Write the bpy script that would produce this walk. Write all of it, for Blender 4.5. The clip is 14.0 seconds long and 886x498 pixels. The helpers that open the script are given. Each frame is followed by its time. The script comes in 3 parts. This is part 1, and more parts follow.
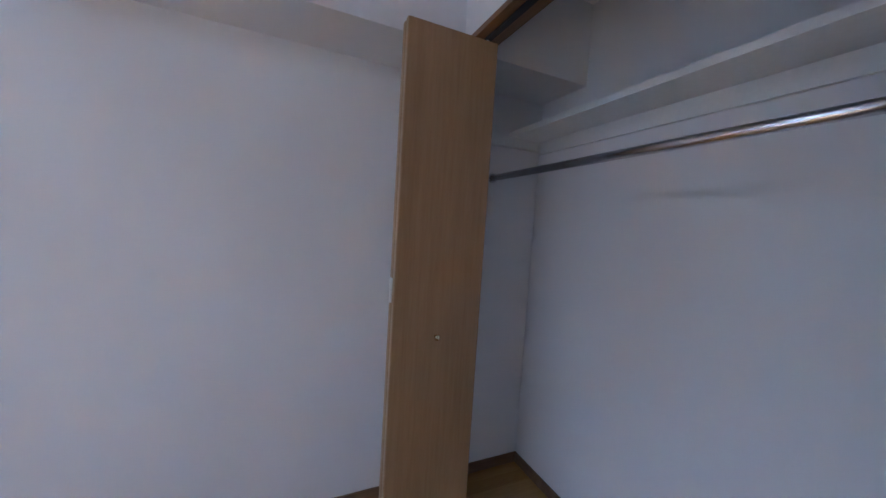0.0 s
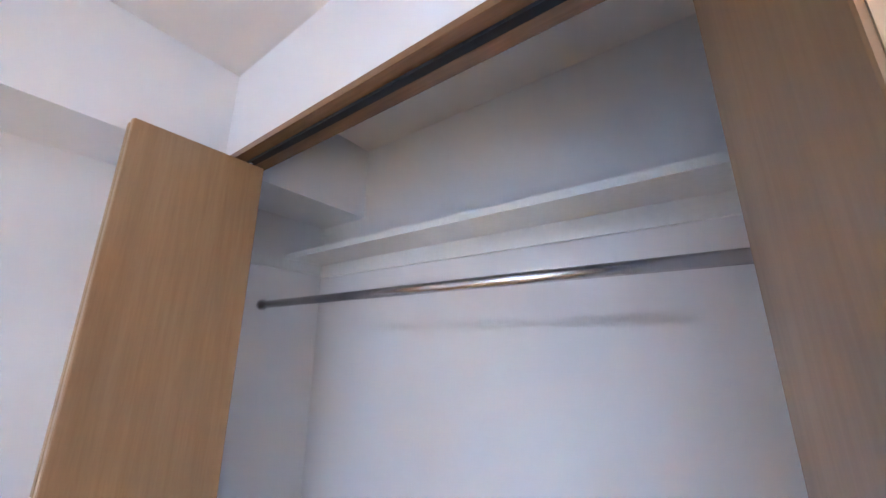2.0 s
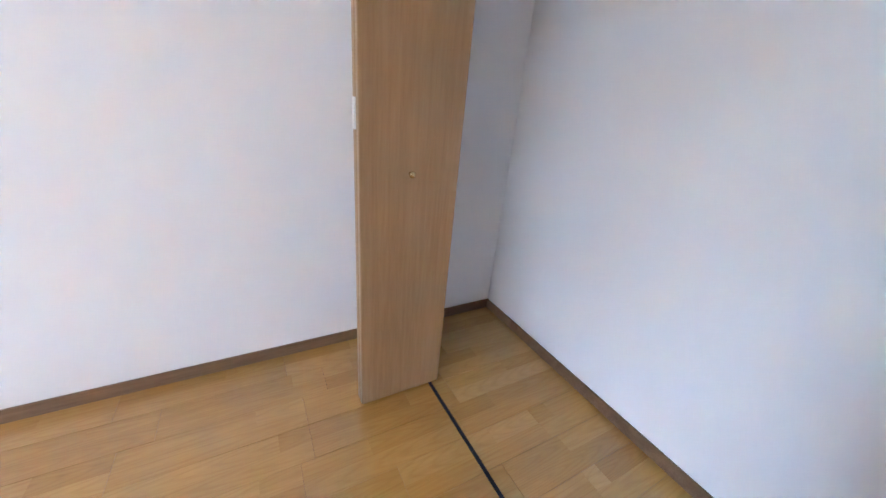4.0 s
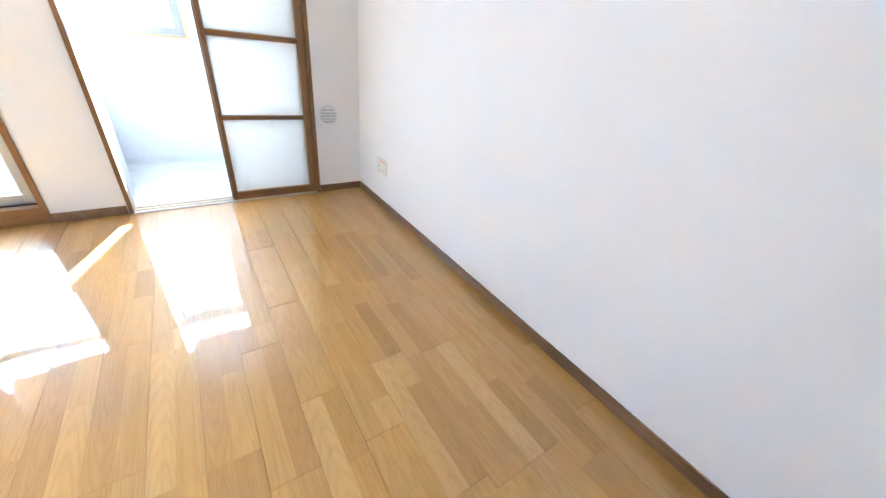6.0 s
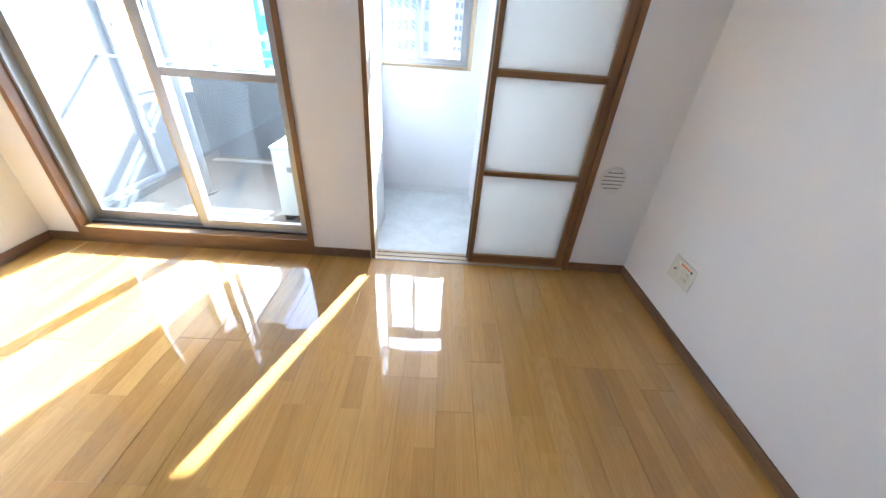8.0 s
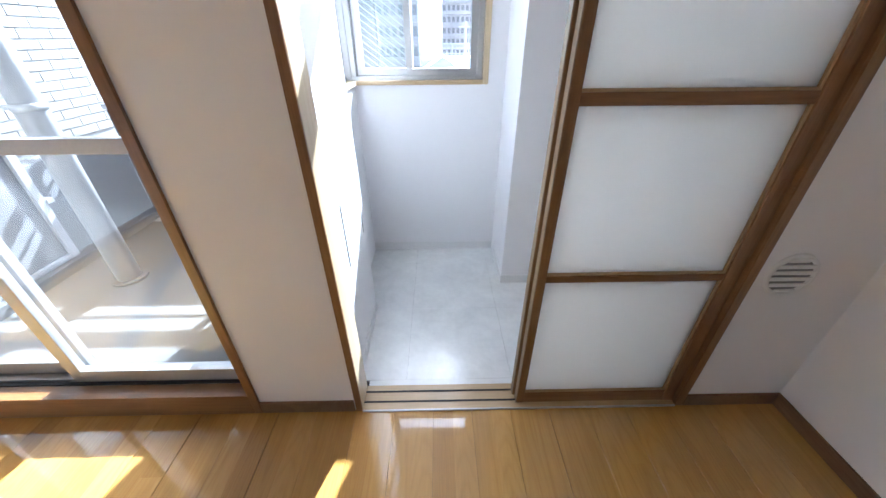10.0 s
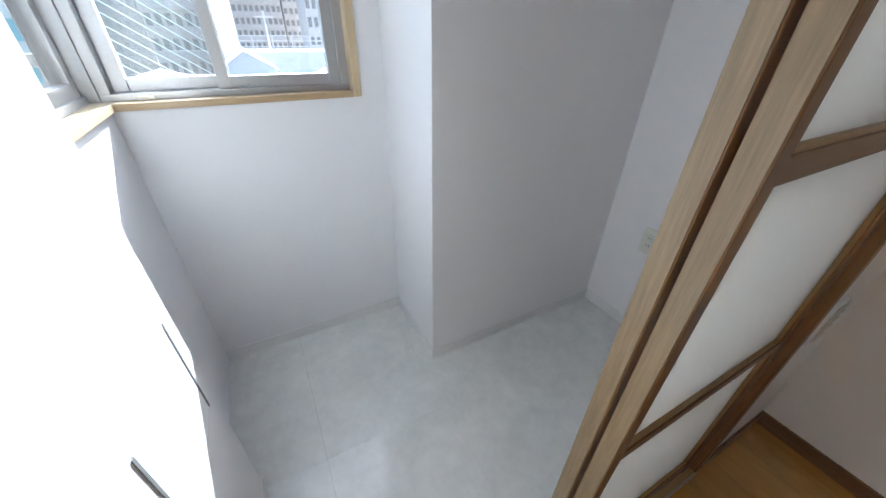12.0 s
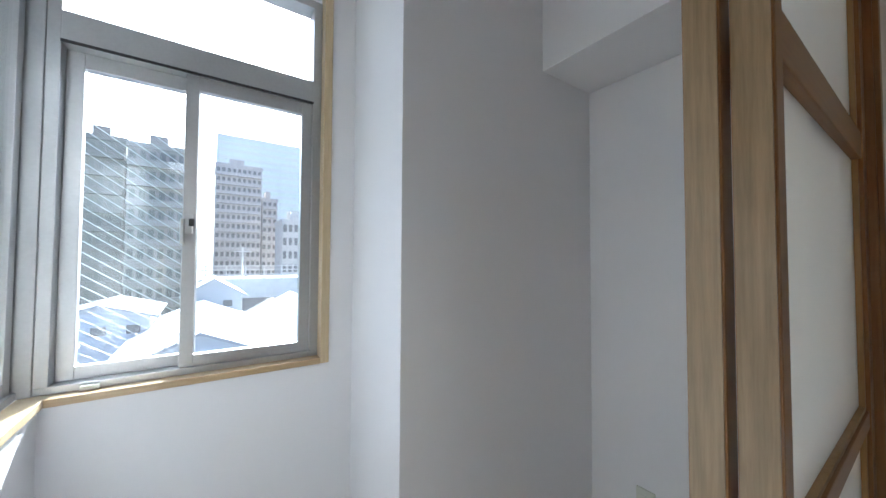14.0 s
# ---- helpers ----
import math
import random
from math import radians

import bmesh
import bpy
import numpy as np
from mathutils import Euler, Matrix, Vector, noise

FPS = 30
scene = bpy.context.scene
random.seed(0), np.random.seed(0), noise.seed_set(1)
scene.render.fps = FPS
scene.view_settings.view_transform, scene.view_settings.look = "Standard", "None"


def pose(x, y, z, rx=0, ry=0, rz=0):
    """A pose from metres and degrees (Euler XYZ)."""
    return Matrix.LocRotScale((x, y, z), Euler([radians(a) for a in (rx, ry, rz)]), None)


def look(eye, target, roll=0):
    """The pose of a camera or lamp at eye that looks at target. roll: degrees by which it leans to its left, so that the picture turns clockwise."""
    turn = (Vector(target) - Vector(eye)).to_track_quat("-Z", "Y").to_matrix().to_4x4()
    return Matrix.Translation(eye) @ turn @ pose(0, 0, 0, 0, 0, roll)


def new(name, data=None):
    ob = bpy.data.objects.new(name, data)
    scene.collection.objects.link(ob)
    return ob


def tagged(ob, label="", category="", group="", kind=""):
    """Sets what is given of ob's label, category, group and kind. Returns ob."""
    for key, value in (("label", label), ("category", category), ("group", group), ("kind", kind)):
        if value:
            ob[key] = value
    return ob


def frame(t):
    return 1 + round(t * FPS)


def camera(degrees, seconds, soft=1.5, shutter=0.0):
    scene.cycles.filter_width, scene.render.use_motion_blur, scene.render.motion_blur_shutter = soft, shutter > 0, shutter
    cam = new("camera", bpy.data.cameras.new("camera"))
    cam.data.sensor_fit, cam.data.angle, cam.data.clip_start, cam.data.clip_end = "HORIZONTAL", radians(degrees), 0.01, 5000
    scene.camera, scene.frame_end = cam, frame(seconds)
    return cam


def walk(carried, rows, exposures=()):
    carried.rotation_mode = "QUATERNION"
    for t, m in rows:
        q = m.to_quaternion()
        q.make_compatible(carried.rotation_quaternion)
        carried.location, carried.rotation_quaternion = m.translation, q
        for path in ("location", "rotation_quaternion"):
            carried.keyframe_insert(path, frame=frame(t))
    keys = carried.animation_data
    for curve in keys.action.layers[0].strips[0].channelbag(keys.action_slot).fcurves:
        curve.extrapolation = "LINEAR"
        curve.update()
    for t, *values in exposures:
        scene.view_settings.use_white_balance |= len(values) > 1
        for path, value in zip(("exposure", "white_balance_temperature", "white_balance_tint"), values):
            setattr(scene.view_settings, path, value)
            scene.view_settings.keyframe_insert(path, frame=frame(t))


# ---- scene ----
cam = camera(104.3, 14.0)
PATH = [
    (0, (-1.622, -3.7, 1.398), (0.196, -4.524, 1.265), 3.6),
    (0.5, (-1.612, -3.816, 1.41), (-0.25, -5.277, 1.324), 2.3),
    (1, (-1.613, -3.84, 1.477), (-0.496, -5.479, 1.733), 0.5),
    (1.5, (-1.602, -3.849, 1.538), (-0.525, -5.451, 2.063), -0.0),
    (2, (-1.597, -3.857, 1.522), (-0.498, -5.45, 2.025), 0.0),
    (4.5, (-1.416, -3.669, 1.188), (0.155, -4.237, 0.088), 7.6),
    (5, (-1.264, -3.382, 1.197), (0.43, -3.307, 0.137), 10.2),
    (5.5, (-1.215, -3.164, 1.233), (0.293, -2.321, 0.227), 8.2),
    (6, (-1.171, -2.929, 1.198), (-0.124, -1.55, 0.195), 6.9),
    (6.5, (-1.189, -2.688, 1.249), (-0.733, -1.073, 0.16), 6.2),
    (7, (-1.222, -2.448, 1.285), (-1.089, -0.757, 0.225), 4.3),
    (9.5, (-1.297, -1.054, 1.261), (-1.3, 0.64, 0.198), 3.5),
    (10, (-1.326, -0.831, 1.254), (-1.305, 0.87, 0.203), -0.4),
    (10.5, (-1.329, -0.56, 1.243), (-1.247, 1.104, 0.137), 0.3),
    (11, (-1.358, -0.365, 1.235), (-1.124, 1.268, 0.104), 0.5),
    (11.5, (-1.381, -0.197, 1.235), (-0.855, 1.383, 0.128), -0.1),
    (12, (-1.423, -0.113, 1.238), (-0.626, 1.375, 0.166), 0.9),
    (12.5, (-1.442, -0.076, 1.26), (-0.498, 1.451, 0.378), 0.8),
    (13, (-1.434, -0.055, 1.36), (-0.341, 1.564, 0.931), 1.1),
    (13.5, (-1.43, -0.067, 1.414), (-0.306, 1.586, 1.345), 0.7),
    (14, (-1.431, -0.067, 1.412), (-0.298, 1.58, 1.473), 0.3),
]
walk(cam, [(t, look(eye, target, roll)) for t, eye, target, roll in PATH],
     [(0.0, 3.42, 4200, 9), (0.5, 4.1, 4250, 9), (1.0, 4.4, 4300, 9), (1.5, 4.65, 4350, 8), (2.2, 4.95, 4350, 8), (4.5, 4.9, 4500, 3), (5.0, 4.75, 4500, 1), (5.5, 4.8, 4500, 0), (6.0, 4.65, 4500, 0), (6.5, 4.4, 4500, 0), (7.0, 4.17, 4500, 0),
      (9.5, 3.2, 4850, 6), (10.5, 3.03, 4900, 5), (11.5, 2.8, 5150, 4), (12.0, 2.65, 5150, 3), (13.0, 2.5, 5200, 2), (14.0, 2.42, 5200, 2)])


# ---------------------------------------------------------------- light
world = bpy.data.worlds.new("sky")
scene.world = world
world.use_nodes = True
wn = world.node_tree
sky = wn.nodes.new("ShaderNodeTexSky")
sky.sky_type = "NISHITA"
sky.sun_disc = False
sky.sun_elevation = radians(35.2)
sky.sun_rotation = radians(18.1)
sky.air_density, sky.dust_density, sky.ozone_density = 0.4, 4.0, 0.0
wn.links.new(sky.outputs[0], wn.nodes["Background"].inputs[0])
wn.nodes["Background"].inputs[1].default_value = 0.15
sun_data = bpy.data.lights.new("sun", "SUN")
sun_data.energy, sun_data.angle, sun_data.color = 4.2, radians(0.6), (1.0, 0.96, 0.88)
sun = new("sun", sun_data)
SUN_DIR = Vector((-0.31 * math.cos(radians(35.2)), -0.951 * math.cos(radians(35.2)), -math.sin(radians(35.2))))
sun.matrix_world = look((4, 12, 9), Vector((4, 12, 9)) + SUN_DIR)


LAMP = 0.9                                     # glow of the ceiling light


# ---------------------------------------------------------------- materials
def material(name):
    m = bpy.data.materials.new(name)
    m.use_nodes = True
    nt = m.node_tree
    return m, nt, nt.nodes["Principled BSDF"]


def coords(nt, scale=(1, 1, 1), world_space=False):
    tc = nt.nodes.new("ShaderNodeNewGeometry" if world_space else "ShaderNodeTexCoord")
    mp = nt.nodes.new("ShaderNodeMapping")
    mp.inputs["Scale"].default_value = scale
    nt.links.new(tc.outputs["Position" if world_space else "Object"], mp.inputs[0])
    return mp.outputs[0]


def noise_tex(nt, vec, scale, detail=4.0, rough=0.55, dist=0.0):
    n = nt.nodes.new("ShaderNodeTexNoise")
    n.inputs["Scale"].default_value, n.inputs["Detail"].default_value = scale, detail
    n.inputs["Roughness"].default_value, n.inputs["Distortion"].default_value = rough, dist
    nt.links.new(vec, n.inputs["Vector"])
    return n.outputs[0]


def ramp(nt, fac, stops):
    r = nt.nodes.new("ShaderNodeValToRGB")
    el = r.color_ramp.elements
    while len(el) < len(stops):
        el.new(0.5)
    for e, (p, c) in zip(el, stops):
        e.position, e.color = p, (*c, 1)
    nt.links.new(fac, r.inputs[0])
    return r.outputs[0]


def mix(nt, kind, fac, a, b):
    n = nt.nodes.new("ShaderNodeMixRGB")
    n.blend_type = kind
    for s, v in zip(n.inputs, (fac, a, b)):
        if isinstance(v, (float, int)):
            s.default_value = v
        elif isinstance(v, tuple):
            s.default_value = (*v, 1)
        else:
            nt.links.new(v, s)
    return n.outputs[0]


def bump(nt, p, height, strength, dist):
    b = nt.nodes.new("ShaderNodeBump")
    b.inputs["Strength"].default_value, b.inputs["Distance"].default_value = strength, dist
    nt.links.new(height, b.inputs["Height"])
    nt.links.new(b.outputs[0], p.inputs["Normal"])


def plain(name, colour, rough=0.5, metal=0.0, vary=0.06, grain=60.0, relief=0.0, coat=0.0):
    """A painted, moulded or metal surface with a little dirt at two scales."""
    m, nt, p = material(name)
    v = coords(nt, world_space=True)
    big, small = noise_tex(nt, v, 1.7, 3), noise_tex(nt, v, grain, 3)
    dirt = mix(nt, "MIX", 0.4, big, small)
    lo = tuple(c * (1 - vary) for c in colour)
    hi = tuple(min(1, c * (1 + vary)) for c in colour)
    nt.links.new(ramp(nt, dirt, [(0.3, lo), (0.7, hi)]), p.inputs["Base Color"])
    p.inputs["Roughness"].default_value, p.inputs["Metallic"].default_value = rough, metal
    p.inputs["Coat Weight"].default_value = coat
    if relief:
        bump(nt, p, small, 0.4, relief)
    return m


def wallpaper(name, colour):
    """White vinyl wallpaper with a fine woven emboss."""
    m, nt, p = material(name)
    v = coords(nt, world_space=True)
    big = noise_tex(nt, v, 0.9, 3)
    fine = noise_tex(nt, v, 190, 2, 0.6)
    mid = noise_tex(nt, v, 45, 3, 0.6)
    col = ramp(nt, big, [(0.3, tuple(c * 0.97 for c in colour)), (0.7, colour)])
    nt.links.new(col, p.inputs["Base Color"])
    p.inputs["Roughness"].default_value = 0.62
    p.inputs["Specular IOR Level"].default_value = 0.3
    bump(nt, p, mix(nt, "MIX", 0.5, fine, mid), 0.35, 0.0009)
    return m


def wood(name, dark, light, along="Z", rough=0.35, coat=0.0, grain=26.0, world_space=True, ring=1.0):
    """Straight-grained wood, the grain along one axis."""
    m, nt, p = material(name)
    s = {"X": (0.06, 1, 1), "Y": (1, 0.06, 1), "Z": (1, 1, 0.06)}[along]
    v = coords(nt, s, world_space)
    fine = noise_tex(nt, v, grain * 6, 5, 0.65)
    bands = noise_tex(nt, v, grain * 0.45, 3, 0.5, 1.2 * ring)
    g = mix(nt, "MIX", 0.5, fine, bands)
    nt.links.new(ramp(nt, g, [(0.36, dark), (0.62, light)]), p.inputs["Base Color"])
    p.inputs["Roughness"].default_value = rough
    p.inputs["Coat Weight"].default_value, p.inputs["Coat Roughness"].default_value = coat, 0.12
    bump(nt, p, fine, 0.25, 0.0006)
    return m


def math_node(nt, op, a, b=0.0, c=0.0):
    n = nt.nodes.new("ShaderNodeMath")
    n.operation = op
    for k, v in enumerate((a, b, c)):
        if isinstance(v, (float, int)):
            n.inputs[k].default_value = v
        else:
            nt.links.new(v, n.inputs[k])
    return n.outputs[0]


def plank_wood():
    """Lacquered oak flooring: each board is glued from strips of their own tone and figure."""
    m, nt, p = material("floor_wood")
    oi = nt.nodes.new("ShaderNodeObjectInfo")
    tc = nt.nodes.new("ShaderNodeTexCoord")
    sep = nt.nodes.new("ShaderNodeSeparateXYZ")
    nt.links.new(tc.outputs["Object"], sep.inputs[0])
    x, y = sep.outputs[0], sep.outputs[1]
    rnd = oi.outputs["Random"]
    side = math_node(nt, "GREATER_THAN", x, 0.0)
    # the glued ends of the strips fall at another place in every board
    cut = math_node(nt, "MULTIPLY_ADD", math_node(nt, "FRACT", math_node(nt, "MULTIPLY_ADD", rnd, 17.3, math_node(nt, "MULTIPLY", side, 0.43))), 0.4, -0.2)
    half = math_node(nt, "MULTIPLY", side, math_node(nt, "GREATER_THAN", y, cut))
    seed = math_node(nt, "MULTIPLY_ADD", rnd, 91.7, math_node(nt, "MULTIPLY_ADD", side, 7.31, math_node(nt, "MULTIPLY", half, 3.17)))
    white = nt.nodes.new("ShaderNodeTexWhiteNoise")
    white.noise_dimensions = "1D"
    nt.links.new(seed, white.inputs["W"])
    tone = white.outputs["Value"]
    shift = nt.nodes.new("ShaderNodeCombineXYZ")
    nt.links.new(seed, shift.inputs[0])
    nt.links.new(seed, shift.inputs[2])
    add = nt.nodes.new("ShaderNodeVectorMath")
    nt.links.new(tc.outputs["Object"], add.inputs[0])
    nt.links.new(shift.outputs[0], add.inputs[1])
    mp = nt.nodes.new("ShaderNodeMapping")
    mp.inputs["Scale"].default_value = (1, 0.06, 1)
    nt.links.new(add.outputs[0], mp.inputs[0])
    fine = noise_tex(nt, mp.outputs[0], 150, 5, 0.6)
    streak = noise_tex(nt, mp.outputs[0], 16, 3, 0.5, 1.5)
    # growth rings cut at a slant: arched figure along the strip
    slant = math_node(nt, "MULTIPLY_ADD", y, math_node(nt, "MULTIPLY_ADD", tone, 0.22, -0.11), math_node(nt, "MULTIPLY_ADD", tone, 0.05, 0.012))
    off = math_node(nt, "ADD", x, math_node(nt, "MULTIPLY_ADD", side, -0.075, 0.0375))
    wob = noise_tex(nt, mp.outputs[0], 9, 3, 0.5)
    rr = math_node(nt, "SQRT", math_node(nt, "ADD", math_node(nt, "MULTIPLY", off, off), math_node(nt, "MULTIPLY", slant, slant)))
    ringn = math_node(nt, "FRACT", math_node(nt, "MULTIPLY_ADD", rr, 120.0, math_node(nt, "MULTIPLY", wob, 5.0)))
    base = ramp(nt, tone, [(0.0, (0.385, 0.208, 0.042)), (0.15, (0.43, 0.239, 0.050)), (0.5, (0.46, 0.262, 0.057)), (0.85, (0.48, 0.28, 0.064)), (1.0, (0.53, 0.324, 0.086))])
    arch = ramp(nt, ringn, [(0.0, (0.72, 0.62, 0.50)), (0.35, (1, 1, 1)), (0.8, (0.97, 0.95, 0.92)), (1.0, (0.72, 0.62, 0.50))])
    grain = ramp(nt, mix(nt, "MIX", 0.5, fine, streak), [(0.36, (0.68, 0.60, 0.50)), (0.60, (1, 1, 1))])
    col = mix(nt, "MULTIPLY", 0.28, base, arch)
    nt.links.new(mix(nt, "MULTIPLY", 0.4, col, grain), p.inputs["Base Color"])
    p.inputs["Roughness"].default_value = 0.4
    p.inputs["Specular IOR Level"].default_value = 0.2
    p.inputs["Coat Weight"].default_value, p.inputs["Coat IOR"].default_value = 1.0, 1.7
    haze = noise_tex(nt, coords(nt, world_space=True), 3.0, 5, 0.65)
    nt.links.new(ramp(nt, haze, [(0.35, (0.018, 0.018, 0.018)), (0.7, (0.06, 0.06, 0.06))]), p.inputs["Coat Roughness"])
    bump(nt, p, fine, 0.1, 0.0004)
    return m


def glass_clear(name, dust):
    """Clear glass with a thin film of dust."""
    m, nt, p = material(name)
    out = nt.nodes["Material Output"]
    tr, gl, fr, mx = (nt.nodes.new(n) for n in ("ShaderNodeBsdfTransparent", "ShaderNodeBsdfGlossy", "ShaderNodeLayerWeight", "ShaderNodeMixShader"))
    tr.inputs[0].default_value = (0.985, 0.995, 0.99, 1)
    gl.inputs["Roughness"].default_value = 0.01
    fr.inputs["Blend"].default_value = 0.5
    pw = nt.nodes.new("ShaderNodeMath")
    pw.operation = "POWER"
    nt.links.new(fr.outputs["Facing"], pw.inputs[0])
    pw.inputs[1].default_value = 4.0
    ma = nt.nodes.new("ShaderNodeMath")
    ma.operation = "MULTIPLY_ADD"
    nt.links.new(pw.outputs[0], ma.inputs[0])
    ma.inputs[1].default_value, ma.inputs[2].default_value = 0.7, 0.03
    nt.links.new(ma.outputs[0], mx.inputs[0])
    nt.links.new(tr.outputs[0], mx.inputs[1])
    nt.links.new(gl.outputs[0], mx.inputs[2])
    film, dusty = nt.nodes.new("ShaderNodeBsdfTranslucent"), nt.nodes.new("ShaderNodeMixShader")
    film.inputs[0].default_value = (0.8, 0.8, 0.8, 1)
    smear = noise_tex(nt, coords(nt, (1, 1, 0.35), True), 7.0, 4, 0.6)
    nt.links.new(ramp(nt, smear, [(0.35, (dust * 0.6,) * 3), (0.7, (dust * 1.5,) * 3)]), dusty.inputs[0])
    nt.links.new(mx.outputs[0], dusty.inputs[1])
    nt.links.new(film.outputs[0], dusty.inputs[2])
    nt.links.new(dusty.outputs[0], out.inputs[0])
    return m


def glass_frosted():
    m, nt, p = material("frosted_acrylic")
    out = nt.nodes["Material Output"]
    v = coords(nt, world_space=True)
    fine = noise_tex(nt, v, 240, 2)
    tl, df, mx, add_ = (nt.nodes.new(n) for n in ("ShaderNodeBsdfTranslucent", "ShaderNodeBsdfPrincipled", "ShaderNodeMixShader", "ShaderNodeBump"))
    tl.inputs[0].default_value = (0.975, 0.965, 0.935, 1)
    df.inputs["Base Color"].default_value = (0.84, 0.84, 0.82, 1)
    df.inputs["Roughness"].default_value = 0.35
    add_.inputs["Strength"].default_value, add_.inputs["Distance"].default_value = 0.2, 0.0004
    nt.links.new(fine, add_.inputs["Height"])
    nt.links.new(add_.outputs[0], df.inputs["Normal"])
    mx.inputs[0].default_value = 0.16
    nt.links.new(tl.outputs[0], mx.inputs[1])
    nt.links.new(df.outputs[0], mx.inputs[2])
    nt.links.new(mx.outputs[0], out.inputs[0])
    return m


WALL = wallpaper("white_wallpaper", (0.80, 0.79, 0.80))
CEIL = wallpaper("ceiling_paper", (0.82, 0.79, 0.77))
PLANK = plank_wood()
UNDER = plain("dark_subfloor", (0.14, 0.07, 0.028), 0.7)
SKIRT = wood("skirting_wood", (0.13, 0.07, 0.032), (0.21, 0.125, 0.062), "Y", 0.4, 0.2)
TRIM = wood("brown_trim_wood", (0.15, 0.07, 0.02), (0.235, 0.118, 0.04), "Z", 0.35, 0.3)
TRIMX = wood("brown_rail_wood", (0.15, 0.07, 0.02), (0.235, 0.118, 0.04), "X", 0.35, 0.3)
JAMB = wood("pale_jamb_wood", (0.46, 0.355, 0.20), (0.57, 0.46, 0.29), "Z", 0.4, 0.2)
SILLW = wood("pale_sill_wood", (0.38, 0.27, 0.14), (0.50, 0.37, 0.21), "X", 0.4, 0.2)
# paler wood: light on the inner lip of rails and stiles, as colour
LIT_LIP = wood("lit_lip_wood", (0.30, 0.19, 0.08), (0.40, 0.27, 0.13), "Z", 0.4, 0.2)
EDGE = wood("tan_door_edge", (0.16, 0.112, 0.055), (0.285, 0.212, 0.118), "Z", 0.45, 0.1)
DOOR = wood("closet_door_wood", (0.285, 0.168, 0.068), (0.36, 0.225, 0.102), "Z", 0.45, 0.15, 13.0)
DOOREDGE = wood("closet_door_edge", (0.36, 0.24, 0.118), (0.46, 0.325, 0.175), "Z", 0.45, 0.1)
ALU = plain("silver_aluminium", (0.50, 0.50, 0.50), 0.38, 0.75, 0.08, 120)
ALUB = plain("balcony_door_aluminium", (0.42, 0.42, 0.425), 0.36, 0.5, 0.08, 120)
ALUD = plain("dark_rubber_track", (0.02, 0.02, 0.022), 0.6)
STEEL = plain("chrome_rod", (0.62, 0.60, 0.61), 0.27, 1.0, 0.05)
BRASS = plain("brass", (0.62, 0.52, 0.28), 0.25, 1.0)
PVC = plain("white_plastic", (0.66, 0.66, 0.59), 0.4)
SHELF = plain("white_shelf_board", (0.78, 0.78, 0.77), 0.45)
DARK = plain("dark_slot", (0.02, 0.02, 0.02), 0.8)
ORANGE = plain("orange_sticker", (0.75, 0.22, 0.07), 0.5)
PIPE = plain("grey_pvc_pipe", (0.27, 0.272, 0.275), 0.4, 0.0, 0.1, 20)
CONC = plain("pale_concrete", (0.105, 0.10, 0.093), 0.85, 0.0, 0.16, 35, 0.002)
RENDERW = plain("painted_parapet", (0.125, 0.126, 0.128), 0.75, 0.0, 0.08, 40, 0.001)
TILE = plain("glazed_wall_tile", (0.25, 0.242, 0.23), 0.35, 0.0, 0.12, 6)
MORTAR = plain("grey_mortar", (0.2, 0.195, 0.185), 0.9)
GLASS = glass_clear("clear_glass", 0.010)
GLASSB = glass_clear("balcony_glass", 0.005)
FROST = glass_frosted()
WIRE = plain("glass_wire", (0.60, 0.61, 0.62), 0.4, 0.3)


def vinyl():
    m, nt, p = material("grey_vinyl_tile")
    v = coords(nt, world_space=True)
    a, b = noise_tex(nt, v, 3.2, 6, 0.65, 0.8), noise_tex(nt, v, 22, 5, 0.6)
    nt.links.new(ramp(nt, mix(nt, "MIX", 0.4, a, b), [(0.3, (0.63, 0.63, 0.62)), (0.62, (0.79, 0.79, 0.775))]), p.inputs["Base Color"])
    p.inputs["Roughness"].default_value = 0.17
    bump(nt, p, b, 0.2, 0.0008)
    return m


VINYL = vinyl()


# ---------------------------------------------------------------- mesh helpers
def add_box(bm, x0, x1, y0, y1, z0, z1, bevel=0.0):
    m = Matrix.LocRotScale(((x0 + x1) / 2, (y0 + y1) / 2, (z0 + z1) / 2), None, (abs(x1 - x0), abs(y1 - y0), abs(z1 - z0)))
    made = bmesh.ops.create_cube(bm, size=1, matrix=m)["verts"]
    if bevel:
        bmesh.ops.bevel(bm, geom=list({e for v in made for e in v.link_edges}), offset=bevel, segments=2, profile=0.6, affect="EDGES")


def box(*spans, bevel=0.0):
    """A bmesh of one or several boxes, each (x0, x1, y0, y1, z0, z1)."""
    bm = bmesh.new()
    for s in spans:
        add_box(bm, *s, bevel=bevel)
    return bm


def tube(a, b, r, seg=20, r2=None):
    bm = bmesh.new()
    a, b = Vector(a), Vector(b)
    m = Matrix.Translation((a + b) / 2) @ (b - a).to_track_quat("Z", "Y").to_matrix().to_4x4()
    bmesh.ops.create_cone(bm, cap_ends=True, segments=seg, radius1=r, radius2=r if r2 is None else r2, depth=(b - a).length, matrix=m)
    for f in bm.faces:
        f.smooth = len(f.verts) == 4
    return bm


def part(name, bm, mat, parent=None, label=""):
    me = bpy.data.meshes.new(name)
    bm.to_mesh(me)
    bm.free()
    me.materials.append(mat)
    ob = new(name, me)
    ob.parent = parent
    return tagged(ob, label) if label else ob


def thing(name, label, category, group="", at=(0, 0, 0)):
    """An Empty at the world's origin or at a base point, for the parts of one thing."""
    ob = new(name)
    ob.empty_display_size = 0.1
    ob.location = at
    return tagged(ob, label, category, group)


